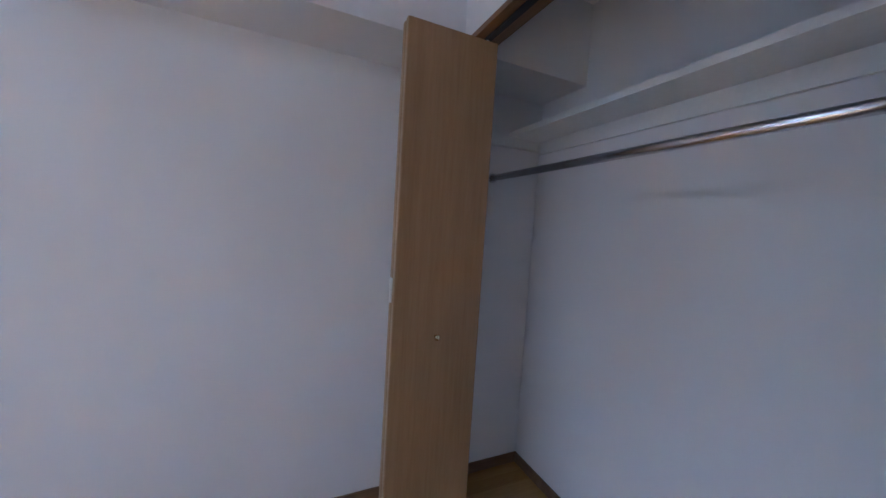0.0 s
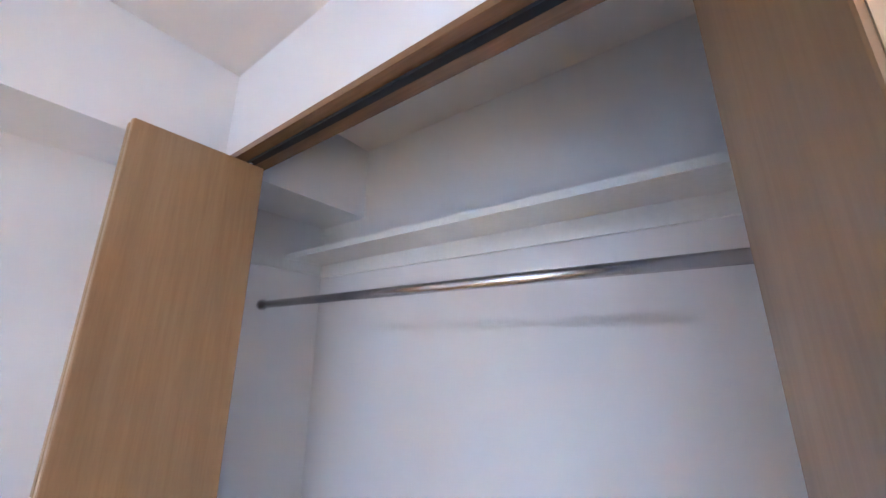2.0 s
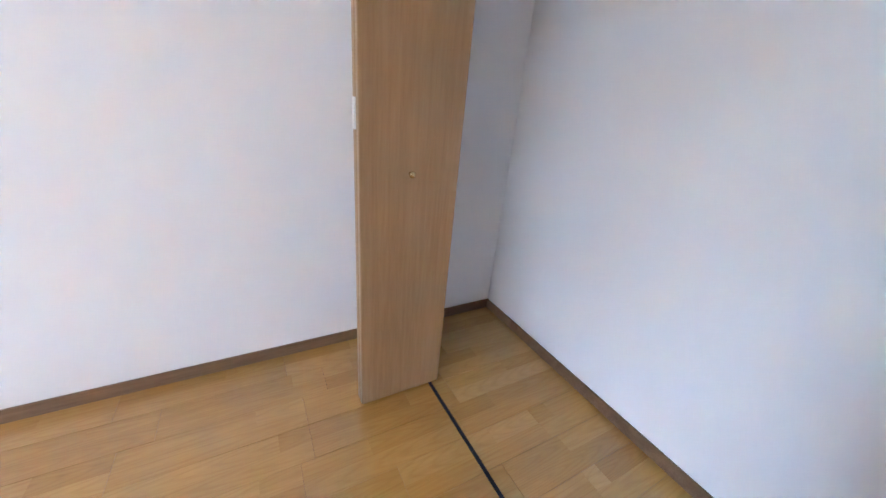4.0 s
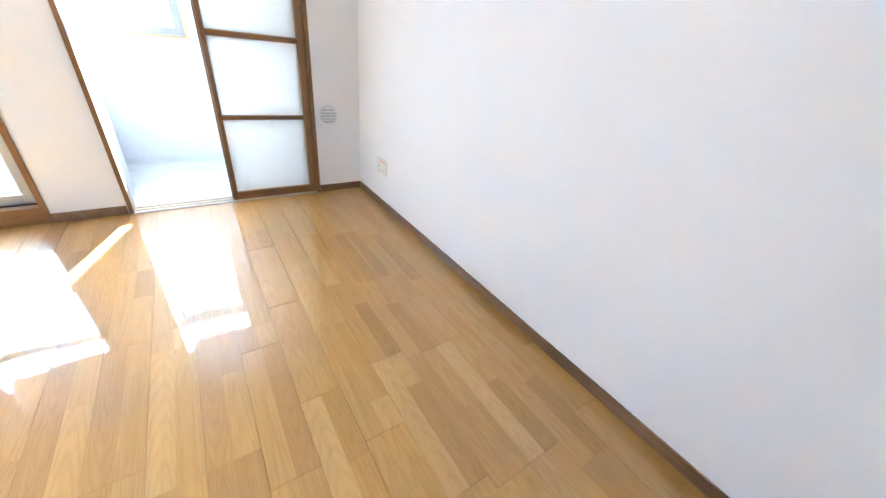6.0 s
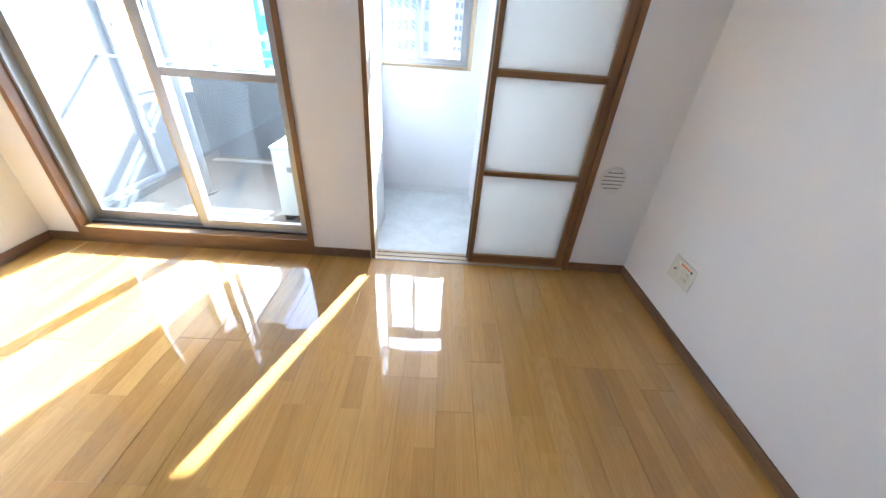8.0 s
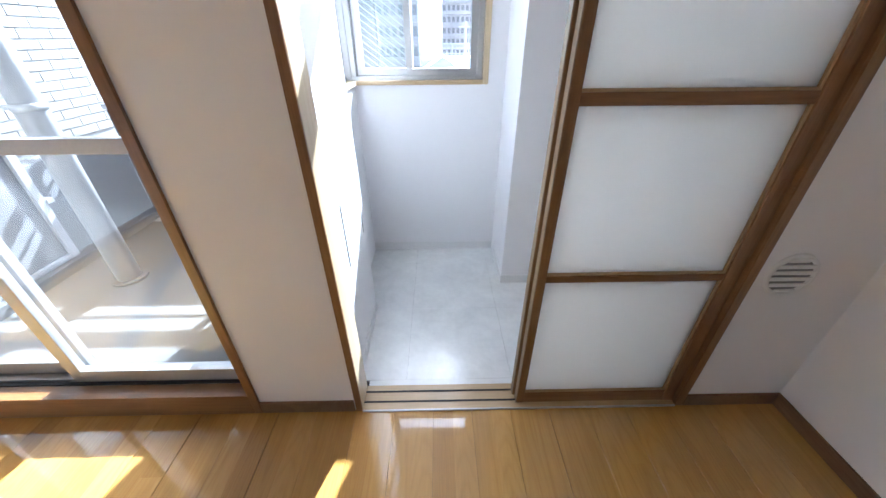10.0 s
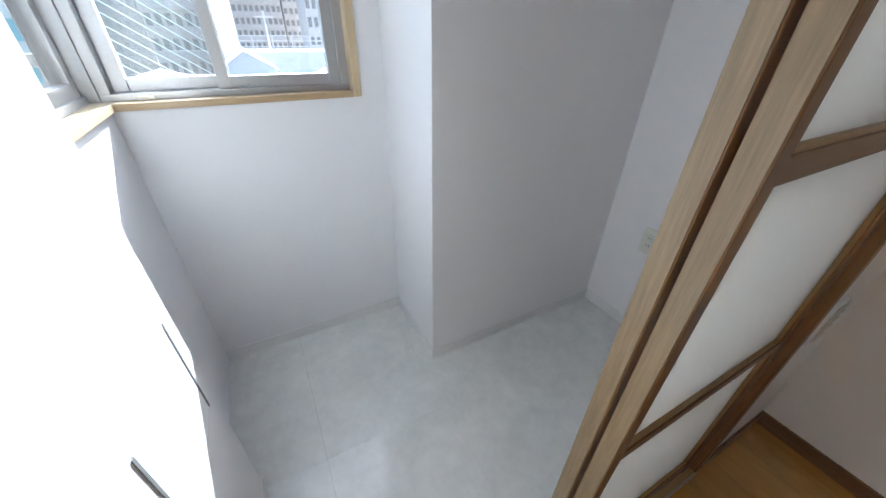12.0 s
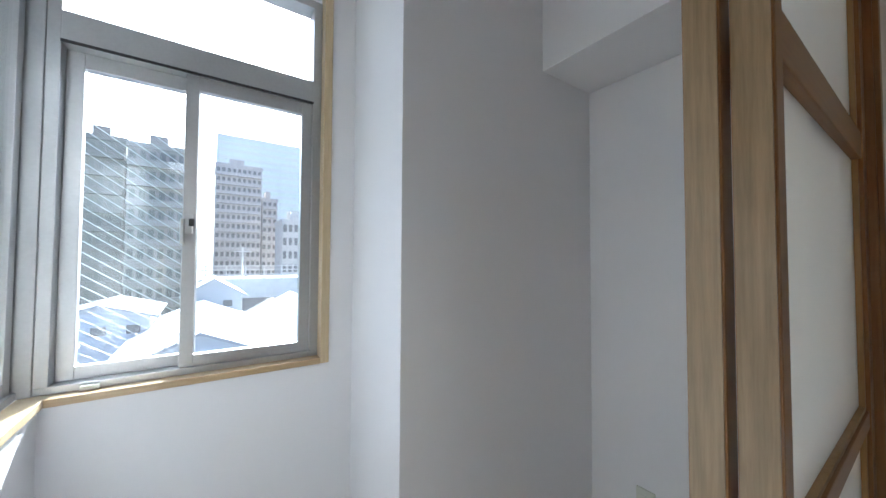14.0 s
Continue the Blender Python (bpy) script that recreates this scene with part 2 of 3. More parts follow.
def structure(name, bm, mat, label, category):
    return tagged(part(name, bm, mat), label, category, kind="structure")


def pane(name, span, parent, mat=None):
    ob = part(name, box(span), mat or GLASS, parent)
    if mat is not FROST:
        ob.visible_shadow = False
    return ob


# ---------------------------------------------------------------- room shell
XW, YC, YB, H = -3.70, -4.332, -5.003, 2.50     # west wall, closet front, closet back, ceiling
OPEN_E, OPEN_W = -0.40, -1.636                # sunroom doorway
BAL_E, BAL_W = -2.026, -3.50                   # balcony door
HEAD = 2.02
CL_E, CL_W, CL_IN = -0.37, -1.76, -1.90        # closet opening and inner west wall
SX, SBOX, SN, SBY = -1.775, -1.675, 1.241, 0.62 # sunroom
COLX, COLY = -0.958, 0.837

structure("floor", box((XW, 0.0, YC - 0.1, 0.0, -0.12, -0.012), (CL_IN, 0.0, YB, YC - 0.1, -0.12, -0.012)), UNDER, "dark backing under glossy oak plank floor", "floor")
structure("wall_east", box((0, 0.12, YB - 0.1, 0.14, -0.12, H)), WALL, "plain white wallpapered wall beside the closet", "wall")
structure("wall_west", box((XW - 0.12, XW, YC - 0.1, 0.0, -0.12, H)), WALL, "plain white wallpapered wall", "wall")
structure("wall_north", box((OPEN_E + 0.03, 0, 0, 0.14, -0.12, H), (BAL_E, OPEN_W - 0.027, 0, 0.14, -0.12, H), (XW - 0.12, BAL_W, 0, 0.14, -0.12, H),
                            (OPEN_W - 0.027, OPEN_E + 0.03, 0, 0.14, HEAD + 0.03, H), (BAL_W, BAL_E, 0, 0.14, HEAD + 0.03, H)),
          WALL, "white wallpapered wall with balcony door and sunroom doorway", "wall")
structure("wall_south", box((CL_E, 0, YC - 0.1, YC, -0.12, H), (XW, CL_W, YC - 0.1, YC, -0.12, H), (CL_W, CL_E, YC - 0.1, YC, 2.142, H)),
          WALL, "white wallpapered wall round the closet opening", "wall")
structure("closet_wall_back", box((CL_IN - 0.1, 0, YB - 0.1, YB, -0.12, H)), WALL, "white wallpapered back wall inside the closet", "wall")
structure("closet_wall_side", box((CL_IN - 0.1, CL_IN, YB, YC - 0.1, -0.12, H)), WALL, "white wallpapered side wall inside the closet", "wall")
structure("ceiling", box((XW - 0.12, 0.12, YB - 0.1, 0.14, H, H + 0.15)), CEIL, "white papered ceiling", "ceiling")
structure("ceiling_beam", box((-0.315, 0, YB, 0.0, 2.12, H)), WALL, "white papered beam along the ceiling over the plain wall", "beam")

# sunroom
structure("sunroom_floor", box((SX - 0.1, 0, 0.14, SN + 0.1, -0.12, -0.026), (OPEN_W, OPEN_E, 0.105, 0.14, -0.12, -0.026)), CONC, "backing under the grey vinyl floor", "floor")
structure("sunroom_wall_east", box((0, 0.12, 0.14, SN + 0.15, -0.12, H)), WALL, "white wallpapered sunroom wall with an outlet", "wall")
structure("sunroom_column", box((COLX, 0, COLY, SN, -0.12, H)), WALL, "white wallpapered square column in the sunroom corner", "column")
structure("sunroom_wall_north", box((SX - 0.12, 0, SN, SN + 0.12, -0.12, 1.03), (-1.052, 0, SN, SN + 0.12, 1.03, H), (SX - 0.12, -1.052, SN, SN + 0.12, 2.42, H)),
          WALL, "white wallpapered wall below the sunroom window", "wall")
structure("sunroom_wall_west", box((SX - 0.12, SX, SBY, SN, -0.12, 1.03), (SX - 0.12, SX, SBY, SN, 2.42, H), (SX - 0.12, SBOX, 0.14, SBY, -0.12, H)),
          WALL, "white sunlit wallpapered wall with a low hatch", "wall")
structure("sunroom_ceiling", box((SX - 0.12, 0.12, 0.14, SN + 0.12, H, H + 0.15)), CEIL, "white papered sunroom ceiling", "ceiling")
structure("sunroom_beam", box((-0.323, 0, 0.14, COLY, 2.176, H)), WALL, "white papered beam above the sunroom outlet", "beam")


# ---------------------------------------------------------------- skirting
def skirting(name, bm, mat, label):
    structure(name, bm, mat, label, "baseboard")


SK = 0.06
skirting("baseboard_east", box((-0.009, 0, YC + 0.002, -0.009, 0, SK), bevel=0.0015), SKIRT, "dark brown wooden skirting along the plain wall")
skirting("baseboard_north_east", box((OPEN_E + 0.032, 0, -0.009, 0, 0, SK), bevel=0.0015), SKIRT, "dark brown wooden skirting below the round vent")
skirting("baseboard_north_middle", box((BAL_E + 0.002, OPEN_W - 0.029, -0.009, 0, 0, SK), bevel=0.0015), SKIRT, "dark brown wooden skirting between the two doorways")
skirting("baseboard_north_west", box((XW + 0.009, BAL_W - 0.002, -0.009, 0, 0, SK), bevel=0.0015), SKIRT, "dark brown wooden skirting beside the balcony door")
skirting("baseboard_west", box((XW, XW + 0.009, YC, 0, 0, SK), bevel=0.0015), SKIRT, "dark brown wooden skirting")
skirting("baseboard_south", box((XW + 0.009, CL_W - 0.03, YC, YC + 0.009, 0, SK), bevel=0.0015), SKIRT, "dark brown wooden skirting beside the closet")
skirting("closet_baseboard_back", box((CL_IN, 0, YB, YB + 0.009, 0, SK), bevel=0.0015), SKIRT, "dark brown wooden skirting inside the closet")
skirting("closet_baseboard_side", box((-0.009, 0, YB + 0.009, YC - 0.102, 0, SK), bevel=0.0015), SKIRT, "dark brown wooden skirting on the closet side")
SKS = plain("grey_soft_skirting", (0.73, 0.725, 0.72), 0.5)
skirting("sunroom_baseboard_north", box((SX, COLX, SN - 0.005, SN, -0.02, 0.035)), SKS, "pale grey vinyl skirting under the sunroom window")
skirting("sunroom_baseboard_column", box((COLX - 0.005, COLX, COLY, SN - 0.005, -0.02, 0.035), (COLX - 0.005, 0, COLY - 0.005, COLY, -0.02, 0.035)), SKS, "pale grey vinyl skirting round the column")
skirting("sunroom_baseboard_east", box((-0.005, 0, 0.14, COLY - 0.005, -0.02, 0.035)), SKS, "pale grey vinyl skirting below the outlet")
skirting("sunroom_baseboard_west", box((SBOX, SBOX + 0.005, 0.14, SBY, -0.02, 0.035)), SKS, "pale grey vinyl skirting below the hatch")


# ---------------------------------------------------------------- sunroom doorway: frame and two sliding doors
trim = tagged(new("doorway_trim"), "brown wooden frame of the sunroom doorway", "door frame", kind="structure")
part("casing", box((OPEN_W - 0.025, OPEN_W, -0.008, 0.0, 0, HEAD + 0.028), bevel=0.0015), TRIM, trim)
part("casing", box((OPEN_E, OPEN_E + 0.03, -0.008, 0.0, 0, HEAD + 0.028), bevel=0.0015), TRIM, trim)
part("jamb", box((OPEN_W - 0.025, OPEN_W, 0.0, 0.105, 0, HEAD + 0.028), bevel=0.0015), JAMB, trim, "pale wooden jamb")
part("jamb", box((OPEN_E, OPEN_E + 0.028, 0.0, 0.105, 0, HEAD + 0.028), bevel=0.0015), TRIM, trim)
part("head", box((OPEN_W, OPEN_E, -0.008, 0.15, HEAD, HEAD + 0.028), bevel=0.0015), TRIMX, trim)
sill_track = part("threshold", box((OPEN_W, OPEN_E, -0.006, 0.105, -0.024, 0.004), bevel=0.001), SILLW, trim, "pale wooden threshold with two grooves")
for y in (0.028, 0.074):
    part("groove", box((OPEN_W, OPEN_E, y - 0.004, y + 0.004, 0.0042, 0.0052)), DARK, sill_track)
part("metal_strip", box((OPEN_W, OPEN_E, -0.012, -0.006, -0.01, 0.006), bevel=0.001), ALU, sill_track)


def sliding_door(x0, x1, y0, label):
    y1 = y0 + 0.032
    d = thing("sliding_door", label, "door", "sliding doors of the sunroom", (0, 0, 0))
    part("stile", box((x0, x0 + 0.028, y0, y1, 0.006, HEAD - 0.004), bevel=0.0025), TRIM, d)
    part("stile", box((x1 - 0.045, x1, y0, y1, 0.006, HEAD - 0.004), bevel=0.0025), TRIM, d)
    part("edge_strip", box((x0 - 0.002, x0 - 0.0002, y0 + 0.002, y1 - 0.002, 0.006, HEAD - 0.006)), EDGE, d, "tan wooden door edge")
    a, b = x0 + 0.028, x1 - 0.045
    zs = [(0.006, 0.062), (0.602, 0.626), (1.114, 1.144), (1.60, 1.65), (HEAD - 0.05, HEAD - 0.004)]
    for z0, z1 in zs:
        part("rail", box((a, b, y0 + 0.002, y1 - 0.002, z0, z1), bevel=0.002), TRIMX, d)
    for (_, lo), (hi, _) in zip(zs, zs[1:]):
        pane("pane", (a - 0.004, b + 0.004, y0 + 0.014, y0 + 0.018, lo - 0.003, hi + 0.003), d, FROST)
    # pale strips below and right of each pane paint the lit frame lip
    for (_, lo), (hi, _) in zip(zs, zs[1:]):
        part("lit_lip", box((a, b - 0.007, y0 + 0.006, y0 + 0.0138, lo, lo + 0.007)), LIT_LIP, d, "pale strip painted as the lit inner lip of the door frame")
        part("lit_lip", box((b - 0.007, b, y0 + 0.006, y0 + 0.0138, lo, hi)), LIT_LIP, d, "pale strip painted as the lit inner lip of the door frame")
    part("finger_pull", box((x1 - 0.029, x1 - 0.016, y0 - 0.0015, y0 - 0.0002, 0.86, 0.93), bevel=0.0005), TRIM, d)
    return d


sliding_door(-1.027, OPEN_E - 0.001, 0.012, "brown wooden sliding door with frosted panes, pushed open")
sliding_door(-1.036, OPEN_E - 0.012, 0.048, "brown wooden frosted sliding door behind its twin")


# ---------------------------------------------------------------- balcony door
bal = tagged(new("door_1"), "silver aluminium sliding balcony door in a brown wooden frame", "door", kind="structure")
part("casing", box((BAL_E - 0.03, BAL_E, -0.010, 0.05, 0, HEAD + 0.028), bevel=0.0015), TRIM, bal)
part("casing", box((BAL_W, BAL_W + 0.03, -0.010, 0.05, 0, HEAD + 0.028), bevel=0.0015), TRIM, bal)
part("head", box((BAL_W + 0.03, BAL_E - 0.03, -0.010, 0.05, HEAD, HEAD + 0.028), bevel=0.0015), TRIMX, bal)
part("sill", box((BAL_W + 0.03, BAL_E - 0.03, -0.010, 0.05, 0.0, 0.108), bevel=0.002), TRIMX, bal)
part("frame", box((BAL_W + 0.03, BAL_E - 0.03, 0.05, 0.16, 0.06, 0.105), (BAL_W, BAL_W + 0.045, 0.05, 0.16, 0.105, HEAD), (BAL_E - 0.045, BAL_E, 0.05, 0.16, 0.105, HEAD),
                  (BAL_W, BAL_E, 0.05, 0.16, HEAD - 0.03, HEAD + 0.03)), ALUB, bal)
for y in (0.076, 0.122):
    part("track", box((BAL_W + 0.045, BAL_E - 0.045, y - 0.004, y + 0.004, 0.105, 0.118)), ALUB, bal)
part("track_shadow_gap", box((BAL_W + 0.03, BAL_E - 0.03, 0.052, 0.068, 0.105, 0.112)), ALUD, bal)


def sash(name, x0, x1, y, z0, z1, w, parent, mid=None, foot=0.06, axis="X", metal=ALU):
    """A sliding aluminium sash in the plane y (or, with axis Y, in the plane x)."""
    def span(a0, a1, d0, d1, lo, hi):
        return (a0, a1, y + d0, y + d1, lo, hi) if axis == "X" else (y + d0, y + d1, a0, a1, lo, hi)
    s = part(name, box(span(x0, x0 + w, -0.014, 0.014, z0, z1), span(x1 - w, x1, -0.014, 0.014, z0, z1),
                       span(x0 + w, x1 - w, -0.014, 0.014, z0, z0 + foot), span(x0 + w, x1 - w, -0.014, 0.014, z1 - 0.045, z1), bevel=0.002), metal, parent)
    zs = [z0 + foot, z1 - 0.045]
    if mid:
        part("mid_rail", box(span(x0 + w, x1 - w, -0.013, 0.013, mid - 0.02, mid + 0.02), bevel=0.002), metal, s)
        zs = [zs[0], mid - 0.02, mid + 0.02, zs[1]]
    for lo, hi in zip(zs[::2], zs[1::2]):
        pane("pane", span(x0 + w - 0.004, x1 - w + 0.004, -0.003, 0.003, lo - 0.003, hi + 0.003), s, GLASSB if metal is ALUB else GLASS)
    return s


sash("sash", -2.755, BAL_E - 0.045, 0.078, 0.112, HEAD - 0.03, 0.048, bal, 1.02, metal=ALUB)
sash("sash", BAL_W + 0.045, -2.712, 0.122, 0.112, HEAD - 0.03, 0.048, bal, metal=ALUB)
# added wood-coloured strip stands for a reflection along the meeting stile
part("wood_reflection_strip", box((-2.790, -2.757, 0.0935, 0.099, 0.12, HEAD - 0.04)), JAMB, bal)


# ---------------------------------------------------------------- sunroom corner window
win = tagged(new("window_1"), "silver aluminium corner window with pale wooden sill", "window", kind="structure")
wx0, wx1, wy, wz0, wz1, zt = -1.795, -1.079, SN + 0.055, 1.05, 2.40, 2.0
part("window_sill", box((SX + 0.012, wx1, SN - 0.012, SN + 0.045, 1.030, 1.051), bevel=0.002), SILLW, win, "pale wooden sill")
part("window_sill", box((SX - 0.045, SX + 0.012, SBY + 0.002, SN + 0.045, 1.030, 1.051), bevel=0.002), JAMB, win, "pale wooden sill")
part("window_casing", box((wx1, wx1 + 0.03, SN - 0.010, SN + 0.045, 1.030, 2.44), bevel=0.002), JAMB, win, "pale wooden casing")
part("window_frame", box((wx0, wx1, wy - 0.02, wy + 0.055, wz0, wz0 + 0.02), (wx0, wx1, wy - 0.02, wy + 0.055, wz1 - 0.03, wz1), (wx1 - 0.03, wx1, wy - 0.02, wy + 0.055, wz0 + 0.02, wz1 - 0.03),
                         (wx0, wx0 + 0.028, wy - 0.02, wy + 0.055, wz0 + 0.02, wz1 - 0.03), (wx0 + 0.028, wx1 - 0.03, wy - 0.024, wy + 0.055, zt, zt + 0.085), bevel=0.002), ALU, win)
part("lintel_stop", box((wx0 + 0.028, wx1 - 0.03, wy - 0.028, wy - 0.0245, zt - 0.004, zt + 0.004)), ALUD, win)
left = sash("sash", wx0 + 0.028, -1.455, wy + 0.038, wz0 + 0.02, zt, 0.038, win, foot=0.036)
right = sash("sash", -1.495, wx1 - 0.03, wy + 0.006, wz0 + 0.02, zt, 0.036, win, foot=0.036)
pane("pane", (wx0 + 0.03, wx1 - 0.032, wy + 0.018, wy + 0.024, zt + 0.083, wz1 - 0.028), win)


def wires(x0, x1, z0, z1, y, pitch, parent):
    """The diagonal wires cast into one pane of safety glass."""
    bm = bmesh.new()
    slope = 0.72
    c = z0
    while c < z1 + (x1 - x0) * slope:
        xa, xb = x0, x1
        za, zb = c, c - (x1 - x0) * slope
        if za > z1:
            xa, za = x0 + (za - z1) / slope, z1
        if zb < z0:
            xb, zb = x1 - (z0 - zb) / slope, z0
        if xb - xa > 0.01:
            m = Matrix.Translation(((xa + xb) / 2, y, (za + zb) / 2)) @ pose(0, 0, 0, 0, math.degrees(math.atan2(za - zb, xb - xa)), 0)
            bmesh.ops.create_cube(bm, size=1, matrix=m @ Matrix.Diagonal((math.hypot(xb - xa, zb - za), 0.0014, 0.0022, 1)))
        c += pitch
    part("glass_wires", bm, WIRE, parent, "fine diagonal wires in the glass")


wires(wx0 + 0.07, -1.495, wz0 + 0.058, zt - 0.045, wy + 0.038, 0.032, left)
latch = part("latch", box((-1.492, -1.468, wy - 0.024, wy - 0.009, 1.49, 1.55), bevel=0.003), ALU, win, "crescent latch")
part("latch_lever", box((-1.500, -1.488, wy - 0.034, wy - 0.025, 1.455, 1.535), bevel=0.003), ALU, latch)
part("latch_button", box((-1.478, -1.464, wy - 0.030, wy - 0.0245, 1.512, 1.536), bevel=0.001), DARK, latch)
part("roller_stop", box((-1.705, -1.665, wy - 0.036, wy - 0.021, wz0 + 0.002, wz0 + 0.014), bevel=0.002), PVC, win)
# the leaf on the side wall
vx = SX - 0.065
part("window_frame", box((vx - 0.055, vx + 0.02, SBY + 0.01, SN + 0.03, wz0, wz0 + 0.02), (vx - 0.055, vx + 0.02, SBY + 0.01, SN + 0.03, wz1 - 0.03, wz1),
                         (vx - 0.055, vx + 0.02, SBY + 0.01, SBY + 0.04, wz0 + 0.02, wz1 - 0.03), bevel=0.002), ALU, win)
sash("sash", SBY + 0.04, 0.965, vx - 0.034, wz0 + 0.02, wz1 - 0.03, 0.036, win, foot=0.036, axis="Y")
sash("sash", 0.925, SN + 0.02, vx - 0.002, wz0 + 0.02, wz1 - 0.03, 0.036, win, foot=0.036, axis="Y")
part("corner_post", box((SX - 0.11, SX - 0.02, SN + 0.03, SN + 0.11, wz0, wz1), bevel=0.003), ALU, win)

# hatch in the sunroom's sunlit wall
hatch = thing("access_hatch", "small white flush access hatch in the sunlit wall", "hatch")
part("hatch_door", box((SBOX + 0.0003, SBOX + 0.0012, 0.290, 0.560, 0.488, 0.752)), SHELF, hatch)
# upright joints are dark strips with the gap's shadow in their colour
for y in (0.286, 0.564):
    part("gap", box((SBOX + 0.0004, SBOX + 0.0022, y - 0.0035, y + 0.0035, 0.490, 0.752)), plain("hatch_gap_shadow", (0.12, 0.12, 0.12), 0.8), hatch, "joint beside the hatch, its shadow painted dark")
for z in (0.4875, 0.7545):
    part("gap", box((SBOX + 0.0004, SBOX + 0.0010, 0.290, 0.560, z - 0.001, z + 0.001)), PIPE, hatch)


# ---------------------------------------------------------------- outlets and vent
def wall_plate(name, y0, y1, z0, z1, label):
    p = thing(name, label, "outlet")
    part("plate", box((-0.008, 0, y0, y1, z0, z1), bevel=0.003), PVC, p)
    return p


wp = wall_plate("wall_outlet", -0.548, -0.378, 0.275, 0.399, "wide ivory wall outlet with an aerial socket and orange sticker")
for k, y in enumerate((-0.421, -0.463, -0.505)):
    mod = part("socket_module", box((-0.0105, -0.0082, y - 0.017, y + 0.017, 0.300, 0.374), bevel=0.001), PVC, wp)
    if k == 0:
        part("aerial_jack", tube((-0.0106, y, 0.337), (-0.017, y, 0.337), 0.006, 14), STEEL, mod, "small metal aerial jack")
    if k == 2:
        for dz in (-0.018, 0.018):
            for dy in (-0.006, 0.006):
                part("slot", box((-0.0112, -0.0106, y + dy - 0.001, y + dy + 0.001, 0.337 + dz - 0.005, 0.337 + dz + 0.005)), DARK, mod)
sticker = part("sticker", box((-0.0116, -0.0112, -0.535, -0.425, 0.372, 0.388)), SHELF, wp)
part("sticker_band", box((-0.0121, -0.0117, -0.515, -0.445, 0.375, 0.385)), ORANGE, sticker, "orange printed band")
part("sticker_mark", box((-0.0121, -0.0117, -0.532, -0.520, 0.374, 0.386)), DARK, sticker)

sp = wall_plate("wall_outlet", 0.574, 0.644, 0.402, 0.522, "white double wall outlet in the sunroom")
smod = part("socket_module", box((-0.0105, -0.0082, 0.592, 0.626, 0.425, 0.499), bevel=0.001), PVC, sp)
for dz in (-0.018, 0.018):
    for dy in (-0.006, 0.006):
        part("slot", box((-0.0112, -0.0106, 0.609 + dy - 0.001, 0.609 + dy + 0.001, 0.462 + dz - 0.005, 0.462 + dz + 0.005)), DARK, smod)

VENTW = plain("white_vent_plastic", (0.76, 0.76, 0.76), 0.4)
vent = thing("round_vent", "white round wall vent with horizontal louvres", "vent")
vc, vr = Vector((-0.264, 0, 0.632)), 0.078
ring = bmesh.new()
for k in range(48):
    a = 2 * math.pi * k / 48
    for r, y in ((vr, -0.0005), (vr - 0.003, -0.008), (vr - 0.013, -0.010), (vr - 0.016, -0.003)):
        ring.verts.new((vc.x + r * math.cos(a), y, vc.z + r * math.sin(a)))
ring.verts.ensure_lookup_table()
for k in range(48):
    for j in range(3):
        a, b = 4 * k + j, 4 * ((k + 1) % 48) + j
        ring.faces.new([ring.verts[i] for i in (a, b, b + 1, a + 1)]).smooth = True
part("vent_ring", ring, VENTW, vent)
part("backing", tube((vc.x, -0.0004, vc.z), (vc.x, -0.002, vc.z), vr - 0.012, 40), plain("vent_shadow_grey", (0.26, 0.26, 0.27), 0.8), vent)
for k in range(6):
    z = vc.z - 0.056 + k * 0.0224
    half = math.sqrt((vr - 0.014) ** 2 - (z - vc.z) ** 2)
    b = bmesh.new()
    bmesh.ops.create_cube(b, size=1, matrix=pose(vc.x, -0.0075, z, 22) @ Matrix.Diagonal((2 * half, 0.003, 0.018, 1)))
    part("louvre", b, VENTW, vent)


# ---------------------------------------------------------------- ceiling light of the room
lamp_glow, lnt, lp = material("lit_acrylic_diffuser")
lp.inputs["Base Color"].default_value = (0.85, 0.84, 0.82, 1)
lp.inputs["Roughness"].default_value = 0.4
lp.inputs["Emission Color"].default_value = (1.0, 0.93, 0.93, 1)
lp.inputs["Emission Strength"].default_value = LAMP
LX, LY = -1.85, -2.25
lamp = thing("ceiling_light", "round white ceiling light, switched on, in the room's middle", "ceiling light")
part("base_plate", tube((LX, LY, H - 0.03), (LX, LY, H - 0.001), 0.20, 40), SHELF, lamp)
dome = bmesh.new()
bmesh.ops.create_uvsphere(dome, u_segments=40, v_segments=16, radius=1.0, matrix=pose(LX, LY, H - 0.031) @ Matrix.Diagonal((0.23, 0.23, 0.085, 1)))
bmesh.ops.delete(dome, geom=[v for v in dome.verts if v.co.z > H - 0.0305], context="VERTS")
for f in dome.faces:
    f.smooth = True
part("diffuser", dome, lamp_glow, lamp, "glowing white acrylic dome")


# ---------------------------------------------------------------- closet
cf = tagged(new("closet_frame"), "brown wooden frame of the closet opening", "door frame", kind="structure")
part("header", box((CL_W, CL_E, YC - 0.1, YC + 0.008, 2.118, 2.140), bevel=0.001), TRIMX, cf)
part("top_track", box((CL_W + 0.02, CL_E - 0.02, YC - 0.05, YC - 0.028, 2.108, 2.1178)), ALUD, cf, "black metal door track")
part("casing", box((CL_E - 0.02, CL_E, YC - 0.1, YC + 0.008, 0, 2.1178), bevel=0.001), TRIM, cf)
part("casing", box((CL_W, CL_W + 0.02, YC - 0.1, YC + 0.008, 0, 2.1178), bevel=0.001), TRIM, cf)
